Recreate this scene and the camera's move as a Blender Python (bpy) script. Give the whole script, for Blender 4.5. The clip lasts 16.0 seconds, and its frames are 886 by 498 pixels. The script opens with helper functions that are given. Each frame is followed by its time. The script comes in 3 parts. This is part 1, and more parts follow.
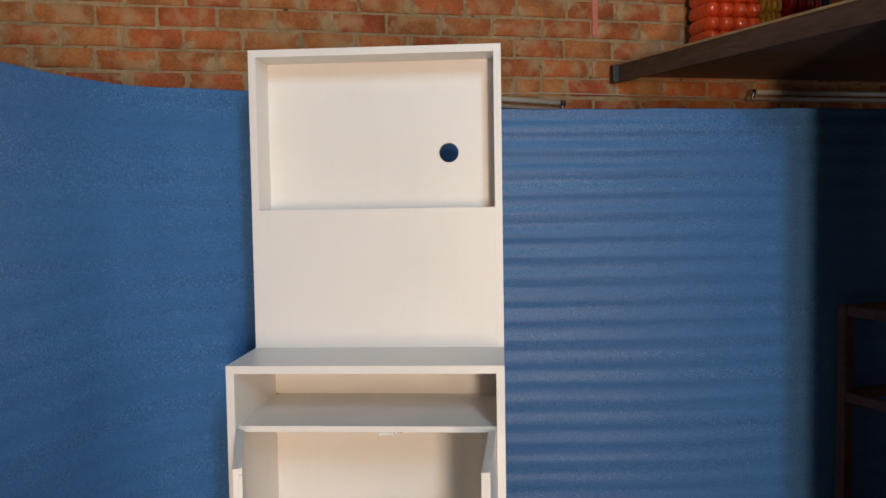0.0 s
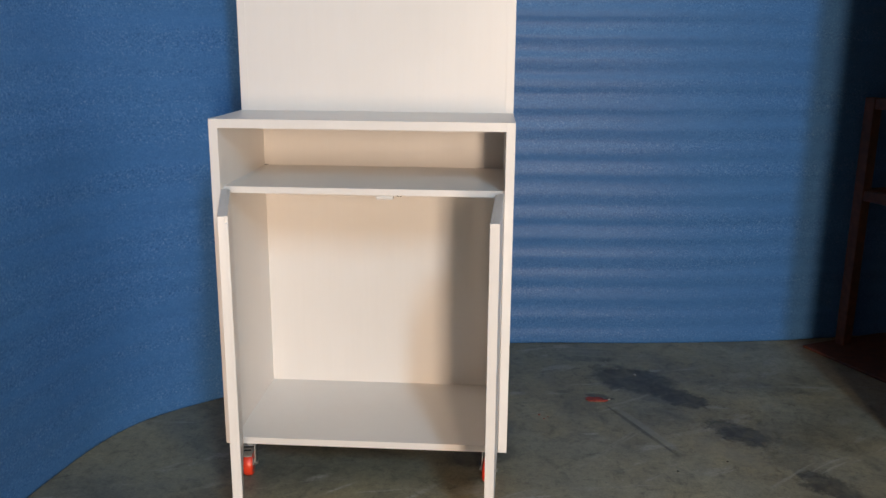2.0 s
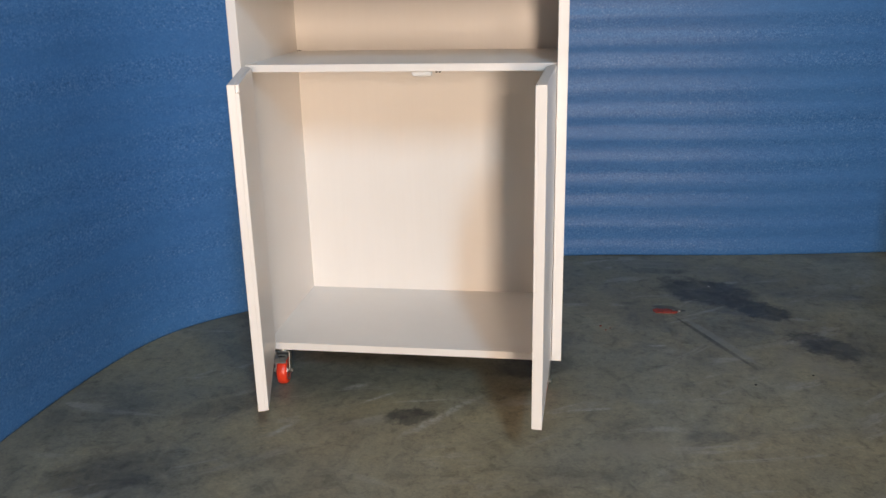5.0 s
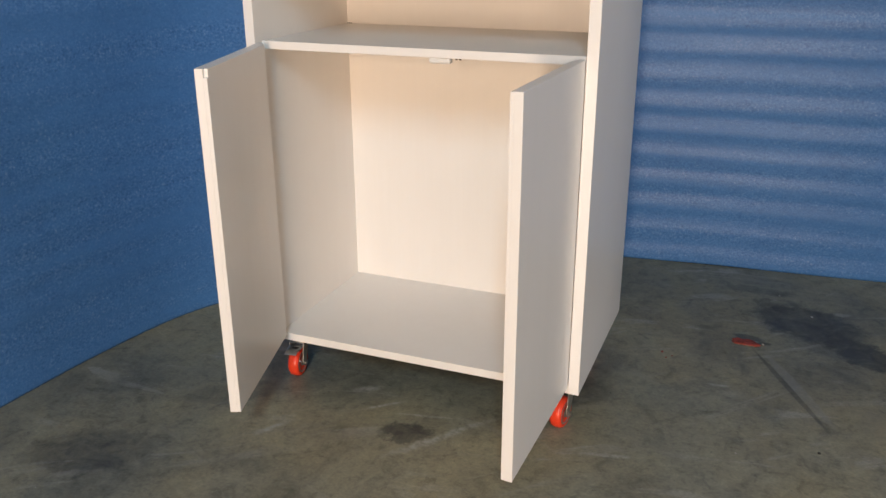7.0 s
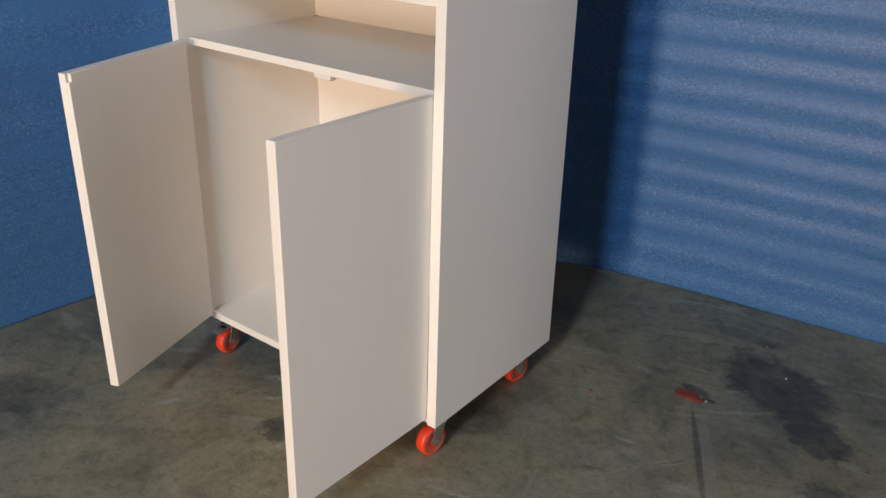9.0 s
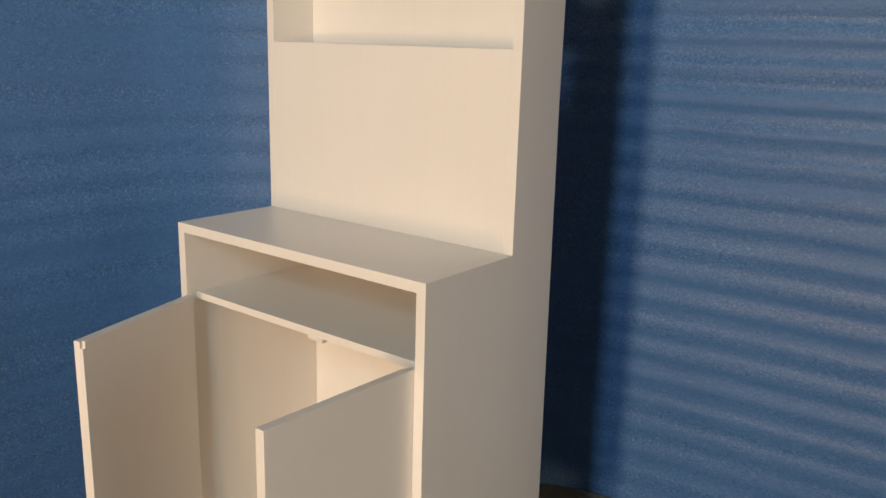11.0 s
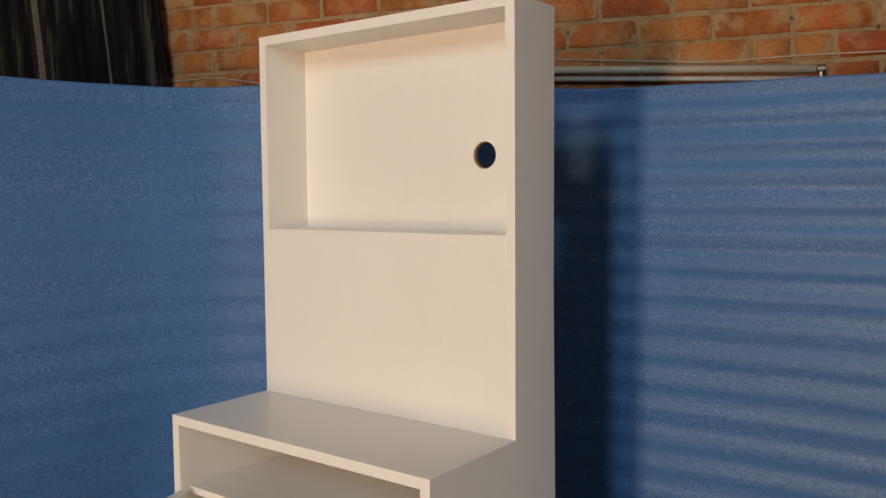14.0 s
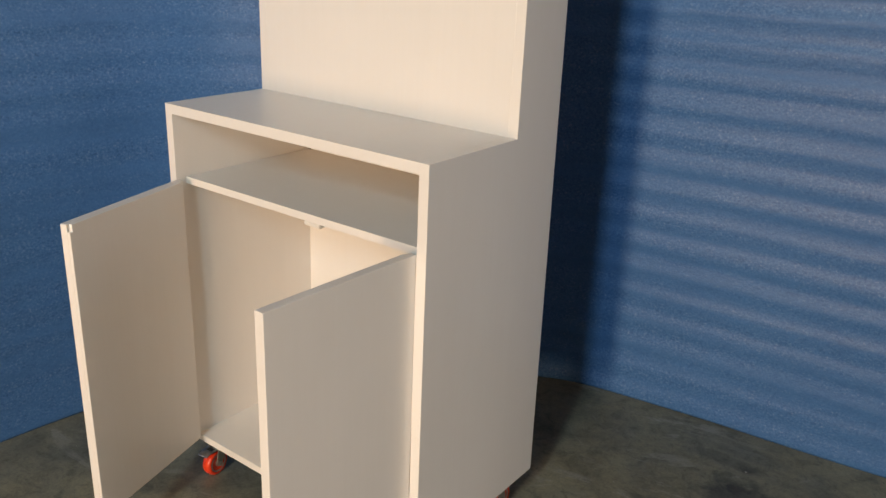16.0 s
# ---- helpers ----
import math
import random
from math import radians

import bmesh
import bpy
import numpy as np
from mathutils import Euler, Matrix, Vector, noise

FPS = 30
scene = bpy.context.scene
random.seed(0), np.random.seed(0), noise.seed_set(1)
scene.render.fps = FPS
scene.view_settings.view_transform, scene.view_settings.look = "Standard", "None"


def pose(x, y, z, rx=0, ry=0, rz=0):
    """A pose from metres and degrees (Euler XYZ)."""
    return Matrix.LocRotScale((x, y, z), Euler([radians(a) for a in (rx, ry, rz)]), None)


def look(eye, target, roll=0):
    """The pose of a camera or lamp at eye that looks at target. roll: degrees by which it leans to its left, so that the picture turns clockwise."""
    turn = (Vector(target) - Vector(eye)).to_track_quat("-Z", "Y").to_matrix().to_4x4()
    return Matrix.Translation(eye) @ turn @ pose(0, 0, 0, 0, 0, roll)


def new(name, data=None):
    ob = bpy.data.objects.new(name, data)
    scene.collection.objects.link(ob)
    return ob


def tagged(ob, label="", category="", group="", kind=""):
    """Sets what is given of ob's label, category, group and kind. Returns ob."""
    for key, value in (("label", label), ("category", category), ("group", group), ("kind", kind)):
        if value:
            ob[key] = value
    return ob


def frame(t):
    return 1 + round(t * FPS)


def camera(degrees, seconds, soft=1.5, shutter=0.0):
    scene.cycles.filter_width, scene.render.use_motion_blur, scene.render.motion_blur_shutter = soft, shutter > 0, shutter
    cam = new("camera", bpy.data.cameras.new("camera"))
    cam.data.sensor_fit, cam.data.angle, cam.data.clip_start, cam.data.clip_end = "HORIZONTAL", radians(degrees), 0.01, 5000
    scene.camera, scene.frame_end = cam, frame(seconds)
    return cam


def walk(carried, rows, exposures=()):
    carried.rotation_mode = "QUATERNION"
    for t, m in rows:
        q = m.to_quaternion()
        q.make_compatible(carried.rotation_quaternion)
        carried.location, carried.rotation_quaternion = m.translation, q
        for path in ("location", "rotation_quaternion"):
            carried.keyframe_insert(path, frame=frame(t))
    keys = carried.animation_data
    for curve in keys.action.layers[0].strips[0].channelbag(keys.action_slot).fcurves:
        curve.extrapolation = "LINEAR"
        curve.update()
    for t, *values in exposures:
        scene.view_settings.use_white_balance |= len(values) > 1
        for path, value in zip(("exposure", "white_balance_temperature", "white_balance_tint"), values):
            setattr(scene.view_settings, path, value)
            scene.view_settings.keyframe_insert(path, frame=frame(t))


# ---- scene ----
cam = camera(55.7, 16.0, soft=1.5)
PATH = [
    (0, (0.7560, -2.2260, 1.4270), (0.6180, -0.2330, 1.3150), -0.9),
    (0.5, (0.7280, -2.1910, 1.3580), (0.5940, -0.2120, 1.1040), -0.6),
    (1, (0.6990, -2.1380, 1.2930), (0.5850, -0.1800, 0.9010), 0),
    (1.5, (0.7040, -2.0810, 1.2160), (0.5920, -0.1280, 0.7980), 0.3),
    (2, (0.7060, -2.0570, 1.1750), (0.5940, -0.1180, 0.6980), 0.5),
    (2.5, (0.7160, -2.0570, 1.1440), (0.5780, -0.1330, 0.6140), 0.4),
    (3, (0.7210, -2.0660, 1.1260), (0.5440, -0.1460, 0.5940), 0),
    (3.5, (0.7260, -2.0640, 1.0970), (0.5450, -0.1430, 0.5700), -0.4),
    (4, (0.7310, -2.0280, 1.0590), (0.5600, -0.1100, 0.5160), -0.5),
    (4.5, (0.7680, -1.9310, 1.0090), (0.5320, -0.0420, 0.3950), -0.4),
    (4.7, (0.7560, -1.9050, 0.9930), (0.4980, -0.0180, 0.3830), -0.8),
    (6.8, (0.9960, -1.5840, 1.0240), (0.4060, 0.1930, 0.3190), 0.4),
    (7, (1.0750, -1.5500, 1.0350), (0.3790, 0.1860, 0.3260), -0.2),
    (7.5, (1.213, -1.365, 1.023), (0.458, 0.342, 0.303), 0.5),
    (8, (1.348, -1.216, 1.064), (0.503, 0.401, 0.245), 1.4),
    (8.2, (1.443, -1.172, 1.082), (0.513, 0.361, 0.195), 2.4),
    (10.3, (1.6830, -1.1320, 1.3650), (0.4860, 0.3230, 0.6960), 1.9),
    (10.5, (1.6890, -1.1450, 1.3750), (0.5070, 0.3410, 0.7450), 1.8),
    (11, (1.6920, -1.1530, 1.4200), (0.5030, 0.3830, 0.9410), 1.6),
    (11.5, (1.6840, -1.1590, 1.4420), (0.4790, 0.3980, 1.0900), 1.5),
    (12, (1.6820, -1.1650, 1.4830), (0.4900, 0.4120, 1.1800), -1.2),
    (12.5, (1.6760, -1.1570, 1.5100), (0.4750, 0.4350, 1.3540), -2.3),
    (13, (1.6900, -1.1340, 1.5380), (0.4660, 0.4480, 1.5070), -2.1),
    (13.5, (1.6790, -1.1590, 1.5290), (0.4710, 0.4330, 1.4640), -1.4),
    (14, (1.6690, -1.1500, 1.5020), (0.4630, 0.4400, 1.3640), -0.5),
    (14.5, (1.6590, -1.1550, 1.4690), (0.4600, 0.4330, 1.2630), 1.2),
    (15, (1.6480, -1.1360, 1.4110), (0.4700, 0.4320, 1.0220), 2.1),
    (15.5, (1.6410, -1.1370, 1.3880), (0.5150, 0.3960, 0.7710), 2.5),
    (16, (1.6370, -1.1330, 1.3640), (0.5230, 0.3740, 0.6670), 2.4),
]
EXPOSURES = [(0, -0.27, 6400, 11.6), (0.5, -0.35, 6300, 11.6), (1.5, -0.12, 6200, 11.4), (2.5, -0.12, 6350, 12.8), (4.5, 0.03, 6150, 12.4), (7, 0.07, 6600, 13.0), (8.0, -0.01, 6700, 13.2), (8.2, 0.09, 6600, 13.0), (10.3, -0.05, 7200, 13.4), (11.5, -0.25, 8050, 13.6), (12.5, -0.30, 8050, 14.2), (13.2, -0.29, 7950, 14.2), (14.5, -0.31, 7450, 14.0), (15.2, -0.29, 7450, 13.6), (16, -0.02, 7450, 13.4)]
walk(cam, [(t, look(eye, target, roll)) for t, eye, target, roll in PATH], EXPOSURES)

# ---- light: an open gate and a high window in the front wall, an added fill at the side ----
world = bpy.data.worlds.new("world")
scene.world = world
world.use_nodes = True
sky = world.node_tree.nodes.new("ShaderNodeTexSky")
sky.sky_type, sky.sun_disc = "NISHITA", False
sky.sun_elevation, sky.sun_rotation = radians(40), radians(200)
world.node_tree.links.new(sky.outputs[0], world.node_tree.nodes["Background"].inputs[0])
world.node_tree.nodes["Background"].inputs[1].default_value = 0.1

# Room axes: u runs along the brick wall, v into it; the cabinet stands turned to them.
TURN = math.atan(0.3)
ROOM = Matrix.Translation((0, 1.31, 0)) @ Matrix.Rotation(TURN, 4, "Z")
WALL_V, ROOM_L, ROOM_R, ROOM_F, ROOM_H = 0.0, -4.2, 4.4, -7.0, 5.4
GATE_U, GATE_W, GATE_H = -0.40, 0.46, 2.05
WIN_U, WIN_W, WIN_Z0, WIN_Z1 = 0.32, 0.44, 3.12, 4.72


def opening_light(name, size, height, energy, colour, m):
    lamp = bpy.data.lights.new(name, "AREA")
    lamp.shape, lamp.size, lamp.size_y, lamp.energy, lamp.color = "RECTANGLE", size, height, energy, colour
    new(name, lamp).matrix_world = m


# Warm sunlit yard through the open gate, cool sky through the high window.
opening_light("gate_yard", GATE_W, GATE_H - 0.1, 228, (1.0, 0.755, 0.54), ROOM @ pose(GATE_U, ROOM_F - 0.05, GATE_H / 2, 90, 0, 0))
opening_light("window_sky", WIN_W, WIN_Z1 - WIN_Z0, 196, (0.48, 0.75, 0.94), ROOM @ pose(WIN_U, ROOM_F - 0.05, (WIN_Z0 + WIN_Z1) / 2, 90, 0, 0))
# Added fill lamp on the right; lifts the left foam and the cabinet's side.
FILL_V, FILL_W, FILL_H = -3.2, 2.0, 2.6
opening_light("side_fill", FILL_W - 0.1, FILL_H - 0.1, 29, (0.88, 0.92, 0.97), ROOM @ pose(ROOM_R + 0.05, FILL_V, FILL_H / 2, 90, 0, 90))

# ---- materials ----
def nodes_of(name, rough=0.5, metal=0.0, spec=0.5):
    m = bpy.data.materials.new(name)
    m.use_nodes = True
    n, l = m.node_tree.nodes, m.node_tree.links
    b = n["Principled BSDF"]
    b.inputs["Roughness"].default_value = rough
    b.inputs["Metallic"].default_value = metal
    b.inputs["Specular IOR Level"].default_value = spec
    return m, n, l, b


def noise_node(n, l, scale, detail=4, rough=0.55, coord="Object", stretch=(1, 1, 1)):
    tc = n.new("ShaderNodeTexCoord")
    mp = n.new("ShaderNodeMapping")
    mp.inputs["Scale"].default_value = stretch
    l.new(tc.outputs[coord], mp.inputs[0])
    t = n.new("ShaderNodeTexNoise")
    t.inputs["Scale"].default_value, t.inputs["Detail"].default_value, t.inputs["Roughness"].default_value = scale, detail, rough
    l.new(mp.outputs[0], t.inputs["Vector"])
    return t


def ramp(n, l, src, stops):
    r = n.new("ShaderNodeValToRGB")
    e = r.color_ramp.elements
    while len(e) < len(stops):
        e.new(0.5)
    for el, (p, c) in zip(e, stops):
        el.position, el.color = p, (*c, 1)
    l.new(src, r.inputs[0])
    return r


def mix(n, l, fac, a, b, mode="MIX"):
    m = n.new("ShaderNodeMix")
    m.data_type, m.blend_type = "RGBA", mode
    for k, v in ((0, fac), (6, a), (7, b)):
        if isinstance(v, (int, float)):
            m.inputs[k].default_value = v
        elif isinstance(v, tuple):
            m.inputs[k].default_value = (*v, 1)
        else:
            l.new(v, m.inputs[k])
    return m.outputs[2]


def bump(n, l, b, src, strength, dist):
    k = n.new("ShaderNodeBump")
    k.inputs["Strength"].default_value, k.inputs["Distance"].default_value = strength, dist
    l.new(src, k.inputs["Height"])
    old = b.inputs["Normal"].links
    if old:
        l.new(old[0].from_socket, k.inputs["Normal"])
    l.new(k.outputs[0], b.inputs["Normal"])


def simple(name, col, rough=0.5, metal=0.0, scale=30, vary=0.15, relief=0.1, dist=0.001, stretch=(1, 1, 1), spec=0.5):
    m, n, l, b = nodes_of(name, rough, metal, spec)
    t = noise_node(n, l, scale, stretch=stretch)
    t2 = noise_node(n, l, scale * 0.13, stretch=stretch)
    lo = tuple(c * (1 - vary) for c in col)
    hi = tuple(min(1, c * (1 + vary)) for c in col)
    c1 = ramp(n, l, t.outputs[0], [(0.3, lo), (0.7, hi)]).outputs[0]
    c2 = ramp(n, l, t2.outputs[0], [(0.3, (1 - vary,) * 3), (0.7, (1, 1, 1))]).outputs[0]
    l.new(mix(n, l, 1.0, c1, c2, "MULTIPLY"), b.inputs["Base Color"])
    if relief:
        bump(n, l, b, t.outputs[0], relief, dist)
    return m


def paint_material():
    """Brushed cream enamel on board: faint upright brush streaks, a soft unevenness, small dull spots."""
    m, n, l, b = nodes_of("cream_white_paint", 0.36)
    brush = noise_node(n, l, 120, 5, 0.6, stretch=(1, 1, 0.03))
    wide = noise_node(n, l, 26, 4, 0.55, stretch=(1, 1, 0.12))
    cloud = noise_node(n, l, 3.5, 4, 0.55)
    c = ramp(n, l, brush.outputs[0], [(0.3, (0.828, 0.790, 0.748)), (0.7, (0.838, 0.800, 0.758))]).outputs[0]
    c = mix(n, l, 1.0, c, ramp(n, l, wide.outputs[0], [(0.3, (0.988, 0.987, 0.985)), (0.7, (1, 1, 1))]).outputs[0], "MULTIPLY")
    c = mix(n, l, 1.0, c, ramp(n, l, cloud.outputs[0], [(0.3, (0.975, 0.975, 0.97)), (0.7, (1, 1, 1))]).outputs[0], "MULTIPLY")
    l.new(c, b.inputs["Base Color"])
    l.new(ramp(n, l, cloud.outputs[0], [(0.3, (0.31,) * 3), (0.7, (0.42,) * 3)]).outputs[0], b.inputs["Roughness"])
    bump(n, l, b, brush.outputs[0], 0.05, 0.0004)
    bump(n, l, b, wide.outputs[0], 0.03, 0.0015)
    return m


paint = paint_material()
zinc = simple("zinc_plated_steel", (0.62, 0.62, 0.60), 0.32, 1.0, scale=90, vary=0.12, relief=0.05)
red_pu = simple("orange_red_polyurethane", (0.80, 0.055, 0.018), 0.3, scale=60, vary=0.1, relief=0.05)
hub_grey = simple("grey_wheel_hub", (0.52, 0.52, 0.51), 0.32, 0.85, scale=60, vary=0.1)
white_plastic = simple("white_plastic", (0.78, 0.75, 0.70), 0.35, vary=0.03, relief=0)
dark_hole = simple("dark_screw", (0.06, 0.055, 0.05), 0.5, 0.6)
plaster = simple("warm_brick_plaster", (0.33, 0.235, 0.18), 0.85, scale=14, vary=0.18, relief=0.2, dist=0.004)
soffit = simple("ceiling_plaster", (0.40, 0.31, 0.24), 0.9, scale=10, vary=0.15, relief=0.15, dist=0.004)
def mortar_material():
    m, n, l, b = nodes_of("lime_mortar", 0.9)
    fine = noise_node(n, l, 70, 5, 0.65)
    mid = noise_node(n, l, 9, 6, 0.65)
    pit = noise_node(n, l, 26, 4, 0.6)
    c = ramp(n, l, mid.outputs[0], [(0.32, (0.25, 0.16, 0.08)), (0.5, (0.36, 0.24, 0.125)), (0.7, (0.43, 0.30, 0.17))]).outputs[0]
    c = mix(n, l, 1.0, c, ramp(n, l, fine.outputs[0], [(0.3, (0.75, 0.75, 0.75)), (0.7, (1.1, 1.1, 1.1))]).outputs[0], "MULTIPLY")
    c = mix(n, l, ramp(n, l, pit.outputs[0], [(0.30, (0.9, 0.9, 0.9)), (0.37, (0, 0, 0))]).outputs[0], c, (0.05, 0.03, 0.018))
    l.new(c, b.inputs["Base Color"])
    bump(n, l, b, fine.outputs[0], 0.6, 0.006)
    bump(n, l, b, pit.outputs[0], 0.5, 0.008)
    return m


mortar = mortar_material()
rust_steel = simple("red_oxide_steel", (0.11, 0.035, 0.017), 0.55, scale=40, vary=0.35, relief=0.2)
dark_wood = simple("dark_brown_board", (0.13, 0.078, 0.05), 0.6, scale=25, vary=0.3, stretch=(0.2, 3, 3), relief=0.2)
fascia_wood = simple("brown_stained_wood", (0.075, 0.045, 0.032), 0.6, scale=25, vary=0.3, stretch=(3, 0.2, 3), relief=0.2)
raw_edge = simple("worn_board_edge", (0.36, 0.23, 0.12), 0.7, scale=30, vary=0.25)
def cloth_material():
    m, n, l, b = nodes_of("black_cloth", 0.85, 0, 0.2)
    a = noise_node(n, l, 30, 2, 0.6, stretch=(1, 1, 0.012))
    f = noise_node(n, l, 160, 3, 0.6)
    c = ramp(n, l, a.outputs[0], [(0.40, (0.003, 0.003, 0.003)), (0.57, (0.010, 0.0098, 0.0092)), (0.68, (0.060, 0.056, 0.050))]).outputs[0]
    l.new(c, b.inputs["Base Color"])
    bump(n, l, b, a.outputs[0], 0.5, 0.01)
    bump(n, l, b, f.outputs[0], 0.3, 0.001)
    return m


black_cloth = cloth_material()
grey_strip = simple("grey_selvedge", (0.10, 0.09, 0.08), 0.7, scale=60, vary=0.3)
tube_glass = simple("white_tube_glass", (0.50, 0.45, 0.38), 0.25, vary=0.03, relief=0)
batten_paint = simple("cream_batten_enamel", (0.33, 0.25, 0.19), 0.35, vary=0.2)
chrome = simple("bright_cap", (0.5, 0.48, 0.45), 0.25, 1.0)
old_red = simple("faded_red_paint", (0.34, 0.055, 0.035), 0.7, scale=90, vary=0.4)
pink_paint = simple("pink_paint", (0.62, 0.20, 0.15), 0.8, scale=50, vary=0.15)
cable_grey = simple("pale_cable", (0.45, 0.38, 0.30), 0.6)


def plastic_wrap(name, col):
    m, n, l, b = nodes_of(name, 0.22)
    t = noise_node(n, l, 40)
    l.new(ramp(n, l, t.outputs[0], [(0.3, tuple(c * 0.6 for c in col)), (0.75, col)]).outputs[0], b.inputs["Base Color"])
    bump(n, l, b, t.outputs[0], 0.3, 0.004)
    b.inputs["Coat Weight"].default_value = 0.4
    return m


orange_plastic = plastic_wrap("orange_red_plastic", (0.85, 0.09, 0.02))
yellow_plastic = plastic_wrap("yellow_plastic", (0.5, 0.28, 0.03))
crimson_plastic = plastic_wrap("crimson_plastic", (0.5, 0.03, 0.04))
blue_plastic = plastic_wrap("blue_plastic", (0.03, 0.08, 0.25))


def foam_material():
    """Closed-cell blue foam: smooth bands and bands of coarse grain along the ribs, pale glints put into the colour."""
    m, n, l, b = nodes_of("blue_packing_foam", 0.42, 0, 0.30)
    fine = noise_node(n, l, 175, 3, 0.65, stretch=(0.8, 0.8, 1))
    mid = noise_node(n, l, 55, 4, 0.6, stretch=(0.6, 0.6, 1.3))
    band = noise_node(n, l, 1.6, 5, 0.62, stretch=(0.55, 0.55, 9))
    big = noise_node(n, l, 2.2, 3, 0.5)
    # The palest stop paints glints of light on the foam grain.
    cell_glints = ramp(n, l, fine.outputs[0], [(0.27, (0.027, 0.100, 0.250)), (0.48, (0.056, 0.170, 0.390)), (0.62, (0.092, 0.214, 0.435)), (0.78, (0.28, 0.37, 0.55))]).outputs[0]
    coarse = ramp(n, l, band.outputs[0], [(0.40, (0.30,) * 3), (0.60, (1, 1, 1))]).outputs[0]
    c1 = mix(n, l, coarse, (0.056, 0.173, 0.395), cell_glints)
    c2 = ramp(n, l, mid.outputs[0], [(0.3, (0.86, 0.87, 0.89)), (0.7, (1, 1, 1))]).outputs[0]
    c3 = ramp(n, l, big.outputs[0], [(0.35, (0.92, 0.92, 0.94)), (0.7, (1, 1, 1))]).outputs[0]
    l.new(mix(n, l, 1.0, mix(n, l, 1.0, c1, c2, "MULTIPLY"), c3, "MULTIPLY"), b.inputs["Base Color"])
    l.new(ramp(n, l, band.outputs[0], [(0.35, (0.46,) * 3), (0.65, (0.38,) * 3)]).outputs[0], b.inputs["Roughness"])
    bump(n, l, b, fine.outputs[0], 0.5, 0.0015)
    bump(n, l, b, mid.outputs[0], 0.14, 0.003)
    return m


foam = foam_material()


def brick_material():
    m, n, l, b = nodes_of("fired_brick", 0.85)
    info = n.new("ShaderNodeObjectInfo")
    geo = n.new("ShaderNodeNewGeometry")
    add = n.new("ShaderNodeMath")
    add.operation = "ADD"
    l.new(info.outputs["Random"], add.inputs[0])
    l.new(geo.outputs["Random Per Island"], add.inputs[1])
    fr = n.new("ShaderNodeMath")
    fr.operation = "FRACT"
    l.new(add.outputs[0], fr.inputs[0])
    tone = ramp(n, l, fr.outputs[0], [(0.0, (0.44, 0.102, 0.030)), (0.25, (0.51, 0.158, 0.042)), (0.5, (0.48, 0.190, 0.055)), (0.75, (0.41, 0.084, 0.026)), (0.9, (0.47, 0.128, 0.036)), (1.0, (0.52, 0.220, 0.070))]).outputs[0]
    t = noise_node(n, l, 38, 5, 0.65, "Object")
    geo_n = n.new("ShaderNodeTexNoise")
    geo_n.inputs["Scale"].default_value, geo_n.inputs["Detail"].default_value = 13, 5
    l.new(geo.outputs["Position"], geo_n.inputs["Vector"])
    grain = n.new("ShaderNodeTexNoise")
    grain.inputs["Scale"].default_value, grain.inputs["Detail"].default_value = 90, 4
    l.new(geo.outputs["Position"], grain.inputs["Vector"])
    g = ramp(n, l, grain.outputs[0], [(0.3, (0.72, 0.7, 0.7)), (0.7, (1.1, 1.08, 1.05))]).outputs[0]
    smear = ramp(n, l, geo_n.outputs[0], [(0.46, (0, 0, 0)), (0.58, (0.55, 0.55, 0.55)), (0.68, (0.85, 0.85, 0.85))]).outputs[0]
    face = mix(n, l, 1.0, tone, g, "MULTIPLY")
    soot = n.new("ShaderNodeTexNoise")
    soot.inputs["Scale"].default_value, soot.inputs["Detail"].default_value = 5.5, 6
    l.new(geo.outputs["Position"], soot.inputs["Vector"])
    face = mix(n, l, 1.0, face, ramp(n, l, soot.outputs[0], [(0.34, (0.58, 0.56, 0.54)), (0.55, (1, 1, 1))]).outputs[0], "MULTIPLY")
    # Mortar left on the ends of the bricks, with a ragged rim.
    where = n.new("ShaderNodeSeparateXYZ")
    tc = n.new("ShaderNodeTexCoord")
    l.new(tc.outputs["Generated"], where.inputs[0])
    away = n.new("ShaderNodeMath")
    away.operation = "SUBTRACT"
    away.inputs[1].default_value = 0.5
    l.new(where.outputs["X"], away.inputs[0])
    side = n.new("ShaderNodeMath")
    side.operation = "ABSOLUTE"
    l.new(away.outputs[0], side.inputs[0])
    reach = n.new("ShaderNodeMath")
    reach.operation = "MULTIPLY_ADD"
    l.new(geo_n.outputs[0], reach.inputs[0])
    reach.inputs[1].default_value = 0.9
    l.new(side.outputs[0], reach.inputs[2])
    ends = ramp(n, l, reach.outputs[0], [(0.90, (0, 0, 0)), (0.945, (0.75, 0.75, 0.75))]).outputs[0]
    face = mix(n, l, smear, face, (0.42, 0.245, 0.115))
    l.new(mix(n, l, ends, face, (0.44, 0.29, 0.155)), b.inputs["Base Color"])
    bump(n, l, b, grain.outputs[0], 0.5, 0.004)
    bump(n, l, b, geo_n.outputs[0], 0.3, 0.006)
    return m


brick_mat = brick_material()


